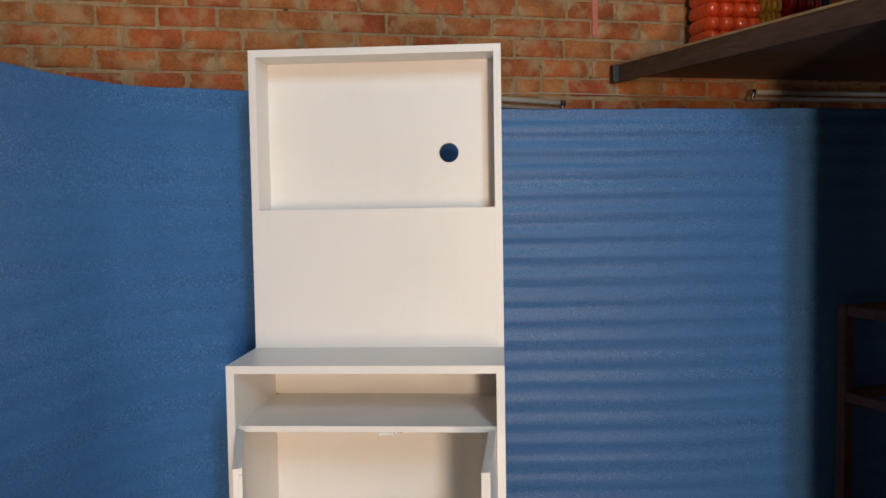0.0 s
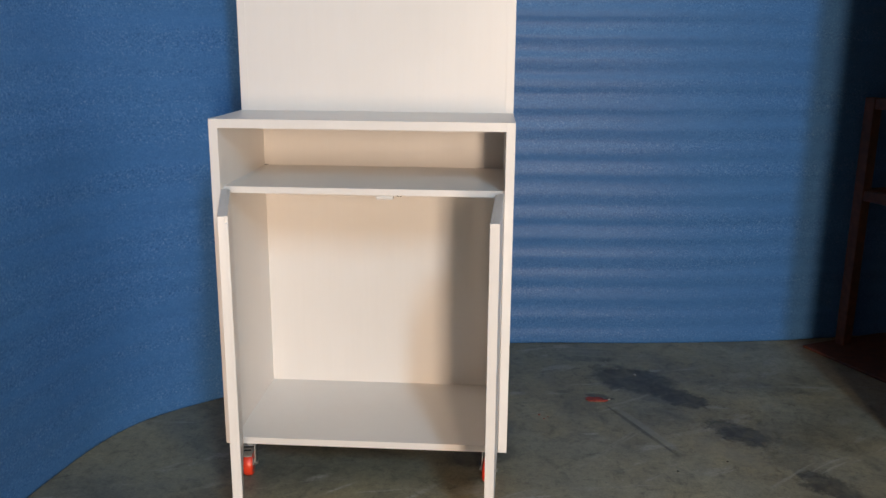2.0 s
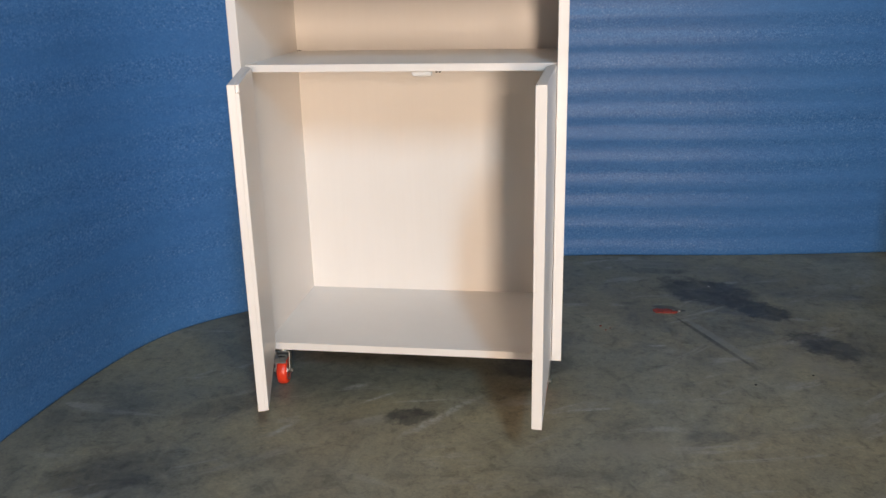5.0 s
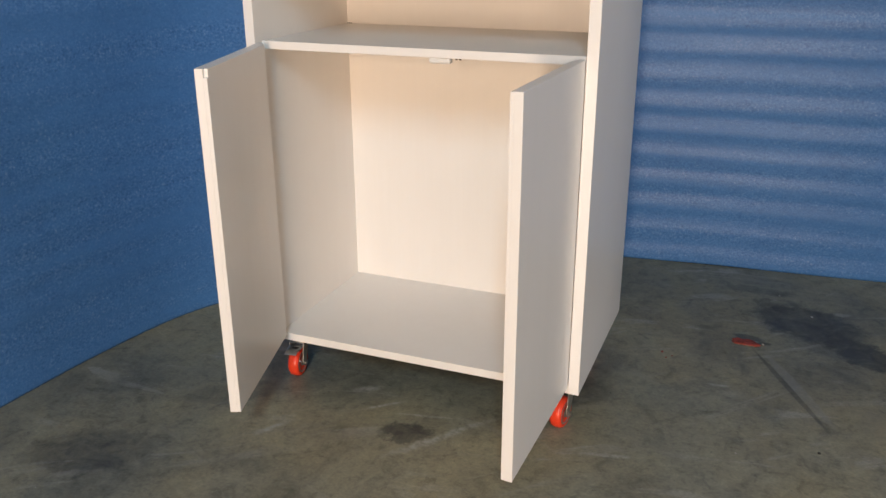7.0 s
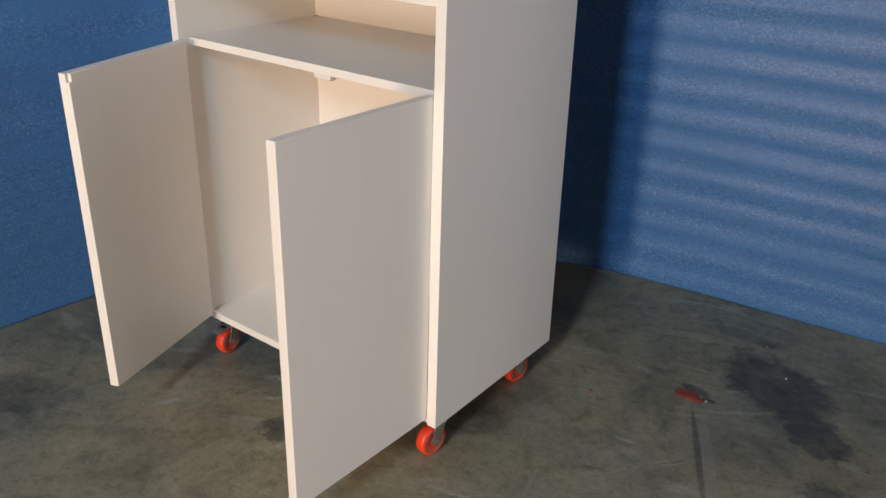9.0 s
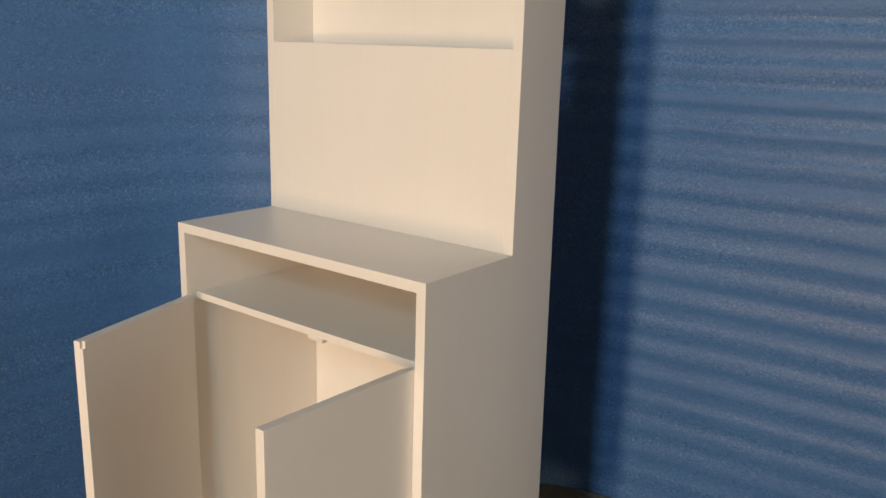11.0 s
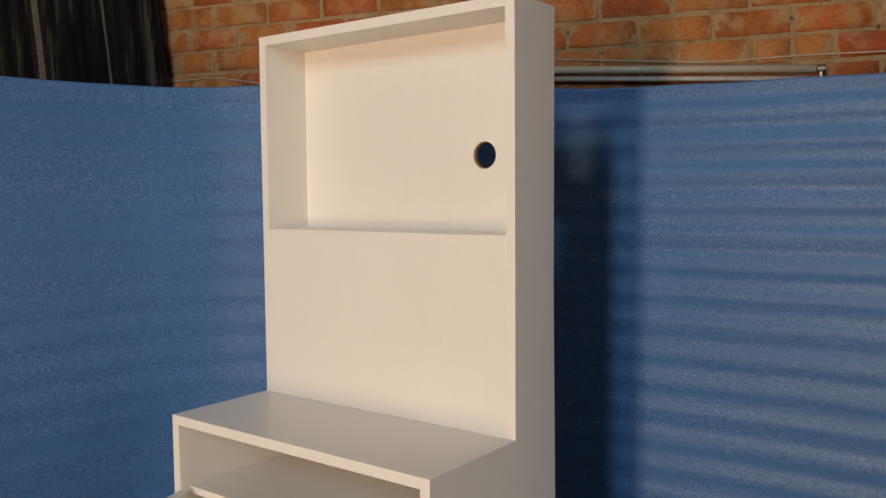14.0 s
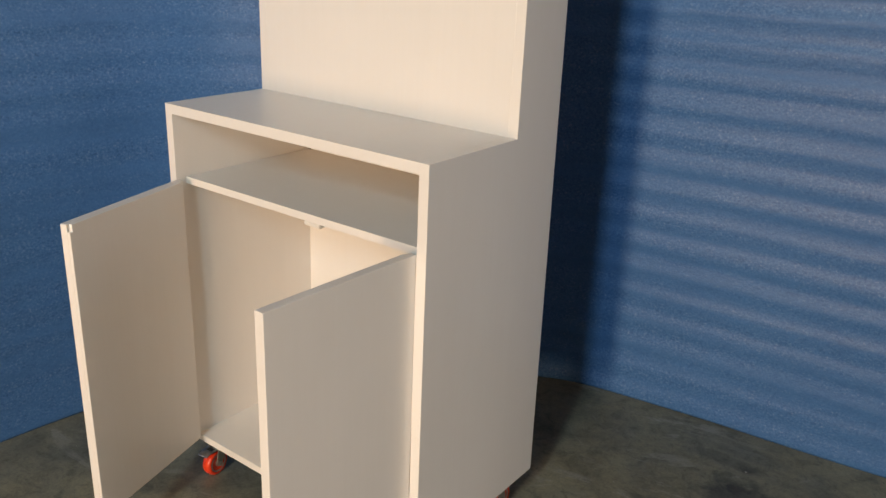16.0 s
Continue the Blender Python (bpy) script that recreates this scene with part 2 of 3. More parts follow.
def floor_material():
    """Worn steel-trowelled concrete: soft grey and olive clouds, pale trowel arcs, dust specks, oily stains, a thin
    dark line and scrapes.
    """
    m, n, l, b = nodes_of("stained_concrete", 0.5, 0, 0.4)
    big = noise_node(n, l, 1.3, 7, 0.6)
    mid = noise_node(n, l, 4.2, 8, 0.62)
    mid.inputs["Distortion"].default_value = 0.9
    tone = noise_node(n, l, 2.3, 5, 0.55)
    fine = noise_node(n, l, 140, 5, 0.65)
    speck = noise_node(n, l, 42, 3, 0.6)
    c = ramp(n, l, big.outputs[0], [(0.30, (0.174, 0.163, 0.124)), (0.5, (0.223, 0.206, 0.154)), (0.70, (0.276, 0.252, 0.186))]).outputs[0]
    c = mix(n, l, 1.0, c, ramp(n, l, tone.outputs[0], [(0.40, (0.95, 0.99, 1.02)), (0.60, (1.05, 1.01, 0.90))]).outputs[0], "MULTIPLY")
    c = mix(n, l, 1.0, c, ramp(n, l, mid.outputs[0], [(0.30, (0.60, 0.60, 0.61)), (0.47, (0.95, 0.95, 0.95)), (0.68, (1.20, 1.19, 1.15))]).outputs[0], "MULTIPLY")
    patch = noise_node(n, l, 17, 7, 0.68)
    patch.inputs["Distortion"].default_value = 0.7
    c = mix(n, l, 1.0, c, ramp(n, l, patch.outputs[0], [(0.32, (0.64, 0.64, 0.64)), (0.46, (0.98, 0.98, 0.98)), (0.68, (1.12, 1.12, 1.10))]).outputs[0], "MULTIPLY")
    grit = noise_node(n, l, 48, 6, 0.7)
    grit.inputs["Distortion"].default_value = 0.4
    c = mix(n, l, 1.0, c, ramp(n, l, grit.outputs[0], [(0.30, (0.70, 0.70, 0.70)), (0.45, (0.97, 0.97, 0.97)), (0.70, (1.16, 1.16, 1.14))]).outputs[0], "MULTIPLY")
    # Trowel arcs: long thin pale strokes in three directions, each only in its own patches.
    for turn, scale, low, strength in ((38, 6, 0.62, 0.42), (12, 8, 0.63, 0.42), (-28, 6, 0.65, 0.20)):
        tc = n.new("ShaderNodeTexCoord")
        mp = n.new("ShaderNodeMapping")
        mp.inputs["Rotation"].default_value = (0, 0, radians(-turn))
        mp.inputs["Location"].default_value = (turn * 0.37, turn * 0.11, 0)
        l.new(tc.outputs["Object"], mp.inputs[0])
        st = n.new("ShaderNodeMapping")
        st.inputs["Scale"].default_value = (0.34, 1.4, 1)
        l.new(mp.outputs[0], st.inputs[0])
        arc = n.new("ShaderNodeTexNoise")
        arc.inputs["Scale"].default_value, arc.inputs["Detail"].default_value, arc.inputs["Roughness"].default_value = scale, 9, 0.68
        arc.inputs["Distortion"].default_value = 1.1
        l.new(st.outputs[0], arc.inputs["Vector"])
        where = n.new("ShaderNodeTexNoise")
        where.inputs["Scale"].default_value, where.inputs["Detail"].default_value = 2.6, 3
        l.new(mp.outputs[0], where.inputs["Vector"])
        k = ramp(n, l, arc.outputs[0], [(low - 0.06, (0, 0, 0)), (low, (strength,) * 3), (low + 0.07, (strength * 0.5,) * 3)]).outputs[0]
        k = mix(n, l, 1.0, k, ramp(n, l, where.outputs[0], [(0.46, (0, 0, 0)), (0.60, (1, 1, 1))]).outputs[0], "MULTIPLY")
        c = mix(n, l, k, c, (0.40, 0.385, 0.345))
    dots = ramp(n, l, speck.outputs[0], [(0.25, (0.7, 0.7, 0.7)), (0.30, (0, 0, 0))]).outputs[0]
    c = mix(n, l, dots, c, (0.07, 0.07, 0.062))
    crumbs = ramp(n, l, speck.outputs[0], [(0.735, (0, 0, 0)), (0.76, (0.6, 0.6, 0.6))]).outputs[0]
    c = mix(n, l, crumbs, c, (0.48, 0.47, 0.43))
    c = mix(n, l, 1.0, c, ramp(n, l, fine.outputs[0], [(0.3, (0.82, 0.82, 0.82)), (0.7, (1.14, 1.14, 1.12))]).outputs[0], "MULTIPLY")
    # Marks of their own shape: ellipses with a ragged rim (x, y, half length, half width, turn, depth, ragged, tone).
    warp = noise_node(n, l, 13, 10, 0.74)
    tc = n.new("ShaderNodeTexCoord")
    patchy = ramp(n, l, patch.outputs[0], [(0.38, (1, 1, 1)), (0.64, (0.45, 0.45, 0.45))]).outputs[0]
    broken = ramp(n, l, grit.outputs[0], [(0.40, (0.15, 0.15, 0.15)), (0.56, (1, 1, 1))]).outputs[0]
    ragged = {}
    for r in sorted({mark[6] for mark in MARKS}):
        off = n.new("ShaderNodeVectorMath")
        off.operation = "MULTIPLY_ADD"
        l.new(warp.outputs["Color"], off.inputs[0])
        off.inputs[1].default_value, off.inputs[2].default_value = (r, r, 0), (-r / 2, -r / 2, 0)
        ragged[r] = n.new("ShaderNodeVectorMath")
        l.new(tc.outputs["Object"], ragged[r].inputs[0]), l.new(off.outputs[0], ragged[r].inputs[1])
    for x, y, a, w, turn, depth, r, colour in MARKS:
        mp = n.new("ShaderNodeMapping")
        mp.vector_type = "TEXTURE"
        mp.inputs["Location"].default_value = (x, y, 0)
        mp.inputs["Rotation"].default_value = (0, 0, radians(turn))
        mp.inputs["Scale"].default_value = (a, w, 1)
        l.new(ragged[r].outputs[0], mp.inputs[0])
        ln = n.new("ShaderNodeVectorMath")
        ln.operation = "LENGTH"
        l.new(mp.outputs[0], ln.inputs[0])
        rim = 0.35 if colour in ("pale", "clay") else 0.72
        k = ramp(n, l, ln.outputs["Value"], [(rim, (depth,) * 3), (1.0, (0, 0, 0))]).outputs[0]
        k = mix(n, l, 0.85 if colour == "pale" else 0.75, k, broken if colour == "pale" else patchy, "MULTIPLY")
        c = mix(n, l, k, c, MARK_TONES[colour])
    l.new(c, b.inputs["Base Color"])
    l.new(ramp(n, l, mid.outputs[0], [(0.3, (0.36,) * 3), (0.7, (0.60,) * 3)]).outputs[0], b.inputs["Roughness"])
    bump(n, l, b, mid.outputs[0], 0.07, 0.01)
    bump(n, l, b, patch.outputs[0], 0.08, 0.004)
    bump(n, l, b, fine.outputs[0], 0.12, 0.001)
    return m


MARK_TONES = {"dark_mark": (0.047, 0.044, 0.040), "pale": (0.42, 0.41, 0.37), "clay": (0.30, 0.27, 0.20), "cement": (0.27, 0.275, 0.26)}
# The darkest tone serves oily stains and a thin line beside the cement strip.
MARKS = [(1.235, 0.805, 0.185, 0.125, -32, 0.95, 0.20, "dark_mark"), (1.37, 0.66, 0.12, 0.065, -42, 0.9, 0.20, "dark_mark"), (1.49, 0.40, 0.135, 0.075, -52, 0.85, 0.20, "dark_mark"),
         (1.655, 0.09, 0.10, 0.07, -45, 0.85, 0.20, "dark_mark"), (0.405, -0.115, 0.065, 0.042, 15, 0.9, 0.12, "dark_mark"), (1.10, 1.00, 0.11, 0.035, 0, 0.5, 0.07, "dark_mark"),
         (0.70, 0.20, 0.12, 0.08, 20, 0.6, 0.07, "dark_mark"), (-0.2, -0.42, 0.15, 0.09, 20, 0.55, 0.07, "dark_mark"), (-0.05, -0.1, 0.16, 0.05, 35, 0.4, 0.07, "dark_mark"),
         (1.207, 0.415, 0.20, 0.016, -64, 0.38, 0.004, "cement"), (1.187, 0.41, 0.215, 0.0085, -64, 0.68, 0.004, "dark_mark"),
         (1.085, 0.655, 0.045, 0.018, -10, 0.85, 0.012, "dark_mark"), (1.125, 0.632, 0.022, 0.010, 10, 0.8, 0.012, "dark_mark"),
         (0.485, -0.10, 0.175, 0.014, 52, 0.6, 0.07, "pale"), (0.31, -0.025, 0.065, 0.007, 40, 0.7, 0.012, "pale"), (0.24, 0.03, 0.05, 0.016, 32, 0.6, 0.03, "pale"),
         (0.42, -0.03, 0.09, 0.006, 12, 0.5, 0.012, "pale"), (0.845, -0.03, 0.055, 0.009, 12, 0.75, 0.012, "pale"), (0.95, -0.2, 0.14, 0.05, 10, 0.6, 0.07, "clay"),
         (0.12, -0.2, 0.05, 0.012, 60, 0.6, 0.03, "pale"), (1.42, 0.27, 0.16, 0.06, -45, 0.5, 0.07, "clay"), (1.03, 0.36, 0.03, 0.008, 5, 0.6, 0.012, "pale")]
concrete = floor_material()


# ---- building blocks ----
def box(x0, x1, y0, y1, z0, z1, bevel=0.0, seg=2):
    bm = bmesh.new()
    bmesh.ops.create_cube(bm, size=1, matrix=Matrix.LocRotScale(((x0 + x1) / 2, (y0 + y1) / 2, (z0 + z1) / 2), None, (x1 - x0, y1 - y0, z1 - z0)))
    if bevel:
        bmesh.ops.bevel(bm, geom=bm.edges[:], offset=bevel, segments=seg, affect="EDGES", profile=0.5)
    return bm


def prism(points, axis, a, b, bevel=0.0):
    """A flat outline pushed from a to b along an axis; points are the two other coordinates in order."""
    bm = bmesh.new()

    def put(p, h):
        return {"x": (h, p[0], p[1]), "y": (p[0], h, p[1]), "z": (p[0], p[1], h)}[axis]
    face = bm.faces.new([bm.verts.new(put(p, a)) for p in points])
    ext = bmesh.ops.extrude_face_region(bm, geom=[face])
    move = Vector(put((0, 0), b - a))
    bmesh.ops.translate(bm, verts=[v for v in ext["geom"] if isinstance(v, bmesh.types.BMVert)], vec=move)
    bmesh.ops.recalc_face_normals(bm, faces=bm.faces)
    if bevel:
        bmesh.ops.bevel(bm, geom=bm.edges[:], offset=bevel, segments=2, affect="EDGES", profile=0.5)
    return bm


def tube(p0, p1, r, seg=16, r2=None):
    bm = bmesh.new()
    p0, p1 = Vector(p0), Vector(p1)
    d = p1 - p0
    q = d.to_track_quat("Z", "Y").to_matrix().to_4x4()
    bmesh.ops.create_cone(bm, cap_ends=True, segments=seg, radius1=r, radius2=r if r2 is None else r2, depth=d.length, matrix=Matrix.Translation((p0 + p1) / 2) @ q)
    return bm


def lathe(profile, axis_m, seg=32):
    """Turns (radius, height) pairs round the z axis of axis_m."""
    bm = bmesh.new()
    rings = [[bm.verts.new(axis_m @ Vector((r * math.cos(2 * math.pi * i / seg), r * math.sin(2 * math.pi * i / seg), h))) for i in range(seg)] for r, h in profile]
    for a, b in zip(rings, rings[1:]):
        for i in range(seg):
            bm.faces.new((a[i], a[(i + 1) % seg], b[(i + 1) % seg], b[i]))
    bm.faces.new(rings[0][::-1]), bm.faces.new(rings[-1])
    bmesh.ops.recalc_face_normals(bm, faces=bm.faces)
    return bm


def merge(*parts):
    out = bmesh.new()
    for p in parts:
        me = bpy.data.meshes.new("tmp")
        p.to_mesh(me)
        out.from_mesh(me)
        p.free()
        bpy.data.meshes.remove(me)
    return out


def mesh_of(name, bm, material, smooth=False):
    me = bpy.data.meshes.new(name)
    bm.to_mesh(me)
    bm.free()
    me.materials.append(material)
    if smooth:
        for p in me.polygons:
            p.use_smooth = True
    return me


def part(name, bm, material, parent, label="", smooth=False):
    ob = new(name, mesh_of(name, bm, material, smooth))
    ob.parent = parent
    return tagged(ob, label) if label else ob


def thing(name, label, category, m=None, group="", kind=""):
    ob = new(name)
    ob.empty_display_size = 0.05
    if m is not None:
        ob.matrix_world = m
    return tagged(ob, label, category, group, kind)


def solid(name, bm, material, label, category, m=None, kind="", group="", smooth=False):
    ob = new(name, mesh_of(name, bm, material, smooth))
    if m is not None:
        ob.matrix_world = m
    return tagged(ob, label, category, group, kind)


# ---- the room ----
gb = bmesh.new()
bmesh.ops.create_grid(gb, x_segments=4, y_segments=4, size=14)
for v in gb.verts:
    v.co.z = 0
solid("floor", gb, concrete, "dark grey stained concrete workshop floor", "floor", kind="structure")

wall_back = solid("wall_back", box(ROOM_L, ROOM_R, 0.0065, 0.24, 0, ROOM_H), mortar, "old red brick wall with rough lime mortar", "wall", ROOM, "structure")
solid("wall_left", box(ROOM_L - 0.2, ROOM_L, ROOM_F - 0.2, 0.24, 0, ROOM_H), plaster, "plain warm brown plastered workshop wall", "wall", ROOM, "structure")
dv0, dv1 = FILL_V - FILL_W / 2, FILL_V + FILL_W / 2
solid("wall_right", merge(box(ROOM_R, ROOM_R + 0.2, ROOM_F - 0.2, dv0, 0, ROOM_H), box(ROOM_R, ROOM_R + 0.2, dv1, 0.24, 0, ROOM_H), box(ROOM_R, ROOM_R + 0.2, dv0, dv1, FILL_H, ROOM_H)),
      plaster, "plain warm brown plastered wall with a wide opening for the fill lamp", "wall", ROOM, "structure")
gu0, gu1 = GATE_U - GATE_W / 2, GATE_U + GATE_W / 2
wu0, wu1 = WIN_U - WIN_W / 2, WIN_U + WIN_W / 2
solid("wall_front", merge(box(ROOM_L, gu0, ROOM_F - 0.2, ROOM_F, 0, GATE_H), box(gu1, ROOM_R, ROOM_F - 0.2, ROOM_F, 0, GATE_H), box(ROOM_L, ROOM_R, ROOM_F - 0.2, ROOM_F, GATE_H, WIN_Z0),
                          box(ROOM_L, wu0, ROOM_F - 0.2, ROOM_F, WIN_Z0, WIN_Z1), box(wu1, ROOM_R, ROOM_F - 0.2, ROOM_F, WIN_Z0, WIN_Z1), box(ROOM_L, ROOM_R, ROOM_F - 0.2, ROOM_F, WIN_Z1, ROOM_H)),
      plaster, "plain plastered wall with an open gate and a high window", "wall", ROOM, "structure")
# Unseen wall, added to cast the shadow on the foam's right end.
solid("wall_shadow_blocker", box(1.626, 3.3, -1.557, -1.437, 0, ROOM_H), plaster, "unseen plain wall added to shade the right end of the foam", "wall", ROOM, "structure")
solid("ceiling", box(ROOM_L - 0.2, ROOM_R + 0.2, ROOM_F - 0.2, 0.24, ROOM_H, ROOM_H + 0.15), soffit, "plain workshop ceiling", "ceiling", ROOM, "structure")

# ---- blue foam sheet, stood up in a curve as a backdrop ----
PLAN = [(-0.55, -1.5), (-0.514, -0.38), (-0.489, -0.04), (-0.44, 0.225), (-0.352, 0.391), (-0.204, 0.522), (0.10, 0.80),
        (0.43, 1.07), (0.60, 1.126), (1.02, 1.171), (1.46, 1.21), (1.98, 1.29), (2.75, 1.47)]


def along(points, step):
    """Even steps along a smooth line through the points."""
    p = [Vector((*q, 0)) for q in points]
    p = [2 * p[0] - p[1]] + p + [2 * p[-1] - p[-2]]
    fine = []
    for i in range(1, len(p) - 2):
        for k in range(60):
            s = k / 60
            a, b, c, d = p[i - 1:i + 3]
            fine.append(0.5 * ((2 * b) + (c - a) * s + (2 * a - 5 * b + 4 * c - d) * s * s + (3 * b - a - 3 * c + d) * s ** 3))
    fine.append(p[-2])
    out = [fine[0]]
    for b in fine[1:]:
        while (b - out[-1]).length >= step:
            out.append(out[-1] + (b - out[-1]).normalized() * step)
    for _ in range(40):
        out = [out[0]] + [(a + 2 * b + c) / 4 for a, b, c in zip(out, out[1:], out[2:])] + [out[-1]]
    return out


def foam_sheet():
    line = along(PLAN, 0.02)
    rows = 270
    bm = bmesh.new()
    grid = []
    for i, p in enumerate(line):
        a, b = line[max(0, i - 1)], line[min(len(line) - 1, i + 1)]
        nrm = Vector(((b - a).y, -(b - a).x, 0)).normalized()
        x = p.x
        top = 1.792 + 0.026 * math.exp(-((x - 0.0) / 0.45) ** 2) - 0.010 * max(0, min(1, (x - 0.6) / 1.2)) + 0.003 * noise.noise((x * 6, p.y * 6, 0))
        rib = 0.0014 + 0.0009 * max(0, min(1, (x + 0.40) / 0.5))
        foot = 0.0005 + 0.006 * max(0.0, noise.noise((x * 2.6, p.y * 2.6, 4)))
        col = []
        for j in range(rows + 1):
            z = foot + (top - foot) * j / rows
            ph = 2 * math.pi * z / 0.0845 + 0.7 * noise.noise((x * 1.3, p.y * 1.3, z * 1.2)) + 0.3 * noise.noise((x * 5, p.y * 5, z * 3))
            amp = rib * (0.55 + 0.62 * z) * (0.95 + 0.25 * noise.noise((x * 1.7 + 7, p.y * 1.7, z * 3.5)))
            d = amp * (math.sin(ph) + 0.10 * math.sin(2.35 * ph + 3 * noise.noise((x * 0.9, p.y * 0.9, z * 2)))) + 0.006 * noise.noise((x * 1.6, p.y * 1.6, z * 1.4 + 9))
            col.append(bm.verts.new((p.x + nrm.x * d, p.y + nrm.y * d, z)))
        grid.append(col)
    for i in range(len(grid) - 1):
        for j in range(rows):
            bm.faces.new((grid[i][j], grid[i + 1][j], grid[i + 1][j + 1], grid[i][j + 1]))
    return bm


sheet = solid("foam_sheet", foam_sheet(), foam, "blue ribbed packing foam sheet stood upright in a curve", "foam sheet", smooth=True)
thick = sheet.modifiers.new("thick", "SOLIDIFY")
thick.thickness, thick.offset = 0.008, -1

# ---- the white cabinet ----
W, D, T = 0.762, 0.464, 0.0225
Z_BOTTOM, Z_LEDGE, Z_TOP, Y_UP, Y_BACK = 0.1105, 0.988, 1.893, 0.287, 0.423
Z_SHELF, Z_NICHE = 0.815, 1.410
cab = thing("display_cabinet", "cream white painted wooden cabinet on castors with open doors", "cabinet")
EDGE = 0.0006
outline = [(0, Z_BOTTOM), (D - 0.002, Z_BOTTOM), (D - 0.020, 1.30), (D - 0.017, Z_TOP), (Y_UP, Z_TOP), (Y_UP, Z_LEDGE), (0, Z_LEDGE)]
part("side_panel", prism(outline, "x", 0, T, EDGE), paint, cab)
part("side_panel", prism(outline, "x", W - T, W, EDGE), paint, cab)
part("ledge_top", box(T, W - T, 0.0, Y_UP + T, Z_LEDGE - T, Z_LEDGE, EDGE), paint, cab, "flat cream white top ledge")
part("upper_front_panel", box(T, W - T, Y_UP, Y_UP + T, Z_LEDGE, Z_NICHE, EDGE), paint, cab)
part("niche_floor", box(T, W - T, Y_UP + T, Y_BACK, Z_NICHE - T, Z_NICHE, EDGE), paint, cab)
part("upper_top_panel", box(T, W - T, Y_UP, Y_BACK + 0.018, Z_TOP - T, Z_TOP, EDGE), paint, cab)
part("bottom_panel", box(T, W - T, 0.012, Y_BACK, Z_BOTTOM - 0.006, Z_BOTTOM + 0.013, EDGE), paint, cab)
part("shelf", box(T, W - T, 0.027, Y_BACK, Z_SHELF - 0.017, Z_SHELF, EDGE), paint, cab)


def back_panel():
    """One sheet with a round cable hole cut through it."""
    hx, hz, r, n = 0.596, 1.582, 0.031, 40
    x0, x1, z0, z1, y0, y1 = T, W - T, Z_BOTTOM, Z_TOP - T, Y_BACK, Y_BACK + 0.018
    bm = bmesh.new()

    def square(a):
        c, s = math.cos(a), math.sin(a)
        k = 0.06 / max(abs(c), abs(s))
        return hx + k * c, hz + k * s
    ang = [2 * math.pi * i / n for i in range(n)]
    layers = []
    for y in (y0, y1):
        layers.append(([bm.verts.new((hx + r * math.cos(a), y, hz + r * math.sin(a))) for a in ang],
                       [bm.verts.new((square(a)[0], y, square(a)[1])) for a in ang]))
    for (inner, outer) in layers:
        for i in range(n):
            j = (i + 1) % n
            bm.faces.new((inner[i], inner[j], outer[j], outer[i]))
    for i in range(n):
        j = (i + 1) % n
        bm.faces.new((layers[0][0][i], layers[0][0][j], layers[1][0][j], layers[1][0][i]))
    bmesh.ops.recalc_face_normals(bm, faces=bm.faces)
    c = 0.06
    rest = [box(x0, x1, y0, y1, z0, hz - c), box(x0, x1, y0, y1, hz + c, z1), box(x0, hx - c, y0, y1, hz - c, hz + c), box(hx + c, x1, y0, y1, hz - c, hz + c)]
    return merge(bm, *rest)


back = part("back_panel", back_panel(), paint, cab, "cream white back panel with a round cable hole")


def hole_lining():
    """The bare wood that the hole saw left: a thin sleeve inside the hole."""
    bm = bmesh.new()
    n, rings = 40, []
    for r, y in ((0.0299, 0.0010), (0.0312, 0.0010), (0.0312, 0.0172), (0.0299, 0.0172)):
        rings.append([bm.verts.new((0.596 + r * math.cos(2 * math.pi * i / n), Y_BACK + y, 1.582 + r * math.sin(2 * math.pi * i / n))) for i in range(n)])
    for k in range(4):
        a, b = rings[k], rings[(k + 1) % 4]
        for i in range(n):
            bm.faces.new((a[i], a[(i + 1) % n], b[(i + 1) % n], b[i]))
    bmesh.ops.recalc_face_normals(bm, faces=bm.faces)
    return bm


part("hole_edge", hole_lining(), raw_edge, back, "bare brown wood edge of the cable hole", True)
part("corner_chip", prism([(T + 0.0006, Y_BACK - 0.0005), (T + 0.0006, Y_BACK - 0.005), (T + 0.007, Y_BACK - 0.0035), (T + 0.013, Y_BACK - 0.0005)], "z", Z_SHELF - 0.001, Z_SHELF + 0.0012), dark_hole, cab, "small dark chip in the shelf corner")


def door(hx, sign, angle):
    """An inset door hung at x = hx; its face lies at y = 0 when shut. sign +1 opens from the left post."""
    wid, t, lip = 0.359, 0.0155, 0.007 if sign > 0 else 0.0055
    m = Matrix.Translation((hx, 0.001, 0)) @ Matrix.Rotation(-sign * radians(angle), 4, "Z")
    lo, hi = (0, wid) if sign > 0 else (-wid, 0)
    ob = part("door", box(lo, hi, 0, t, 0.1245, 0.813, 0.0011), paint, cab, "plain cream white cabinet door standing open")
    ob.matrix_local = m
    # The lining stops short at the hinge; at the free edge its top corner is cut away.
    near, far = (0.012, wid - 0.0002) if sign > 0 else (-0.012, 0.0002 - wid)
    cut, low = (0.007, 0.797) if sign > 0 else (0.0, 0.8122)
    shape = [(near, 0.1255), (far, 0.1255), (far, low)] + ([(far - cut, low)] if cut else []) + ([(far - cut, 0.8122)] if cut else []) + [(near, 0.8122)]
    part("door_lining", prism(shape, "y", t - 0.0005, t + lip, 0.0012 if sign > 0 else 0.0006), paint, ob)
    return ob


door(T + 0.0015, 1, 73.6)
door(W - T - 0.0015, -1, 88.1)

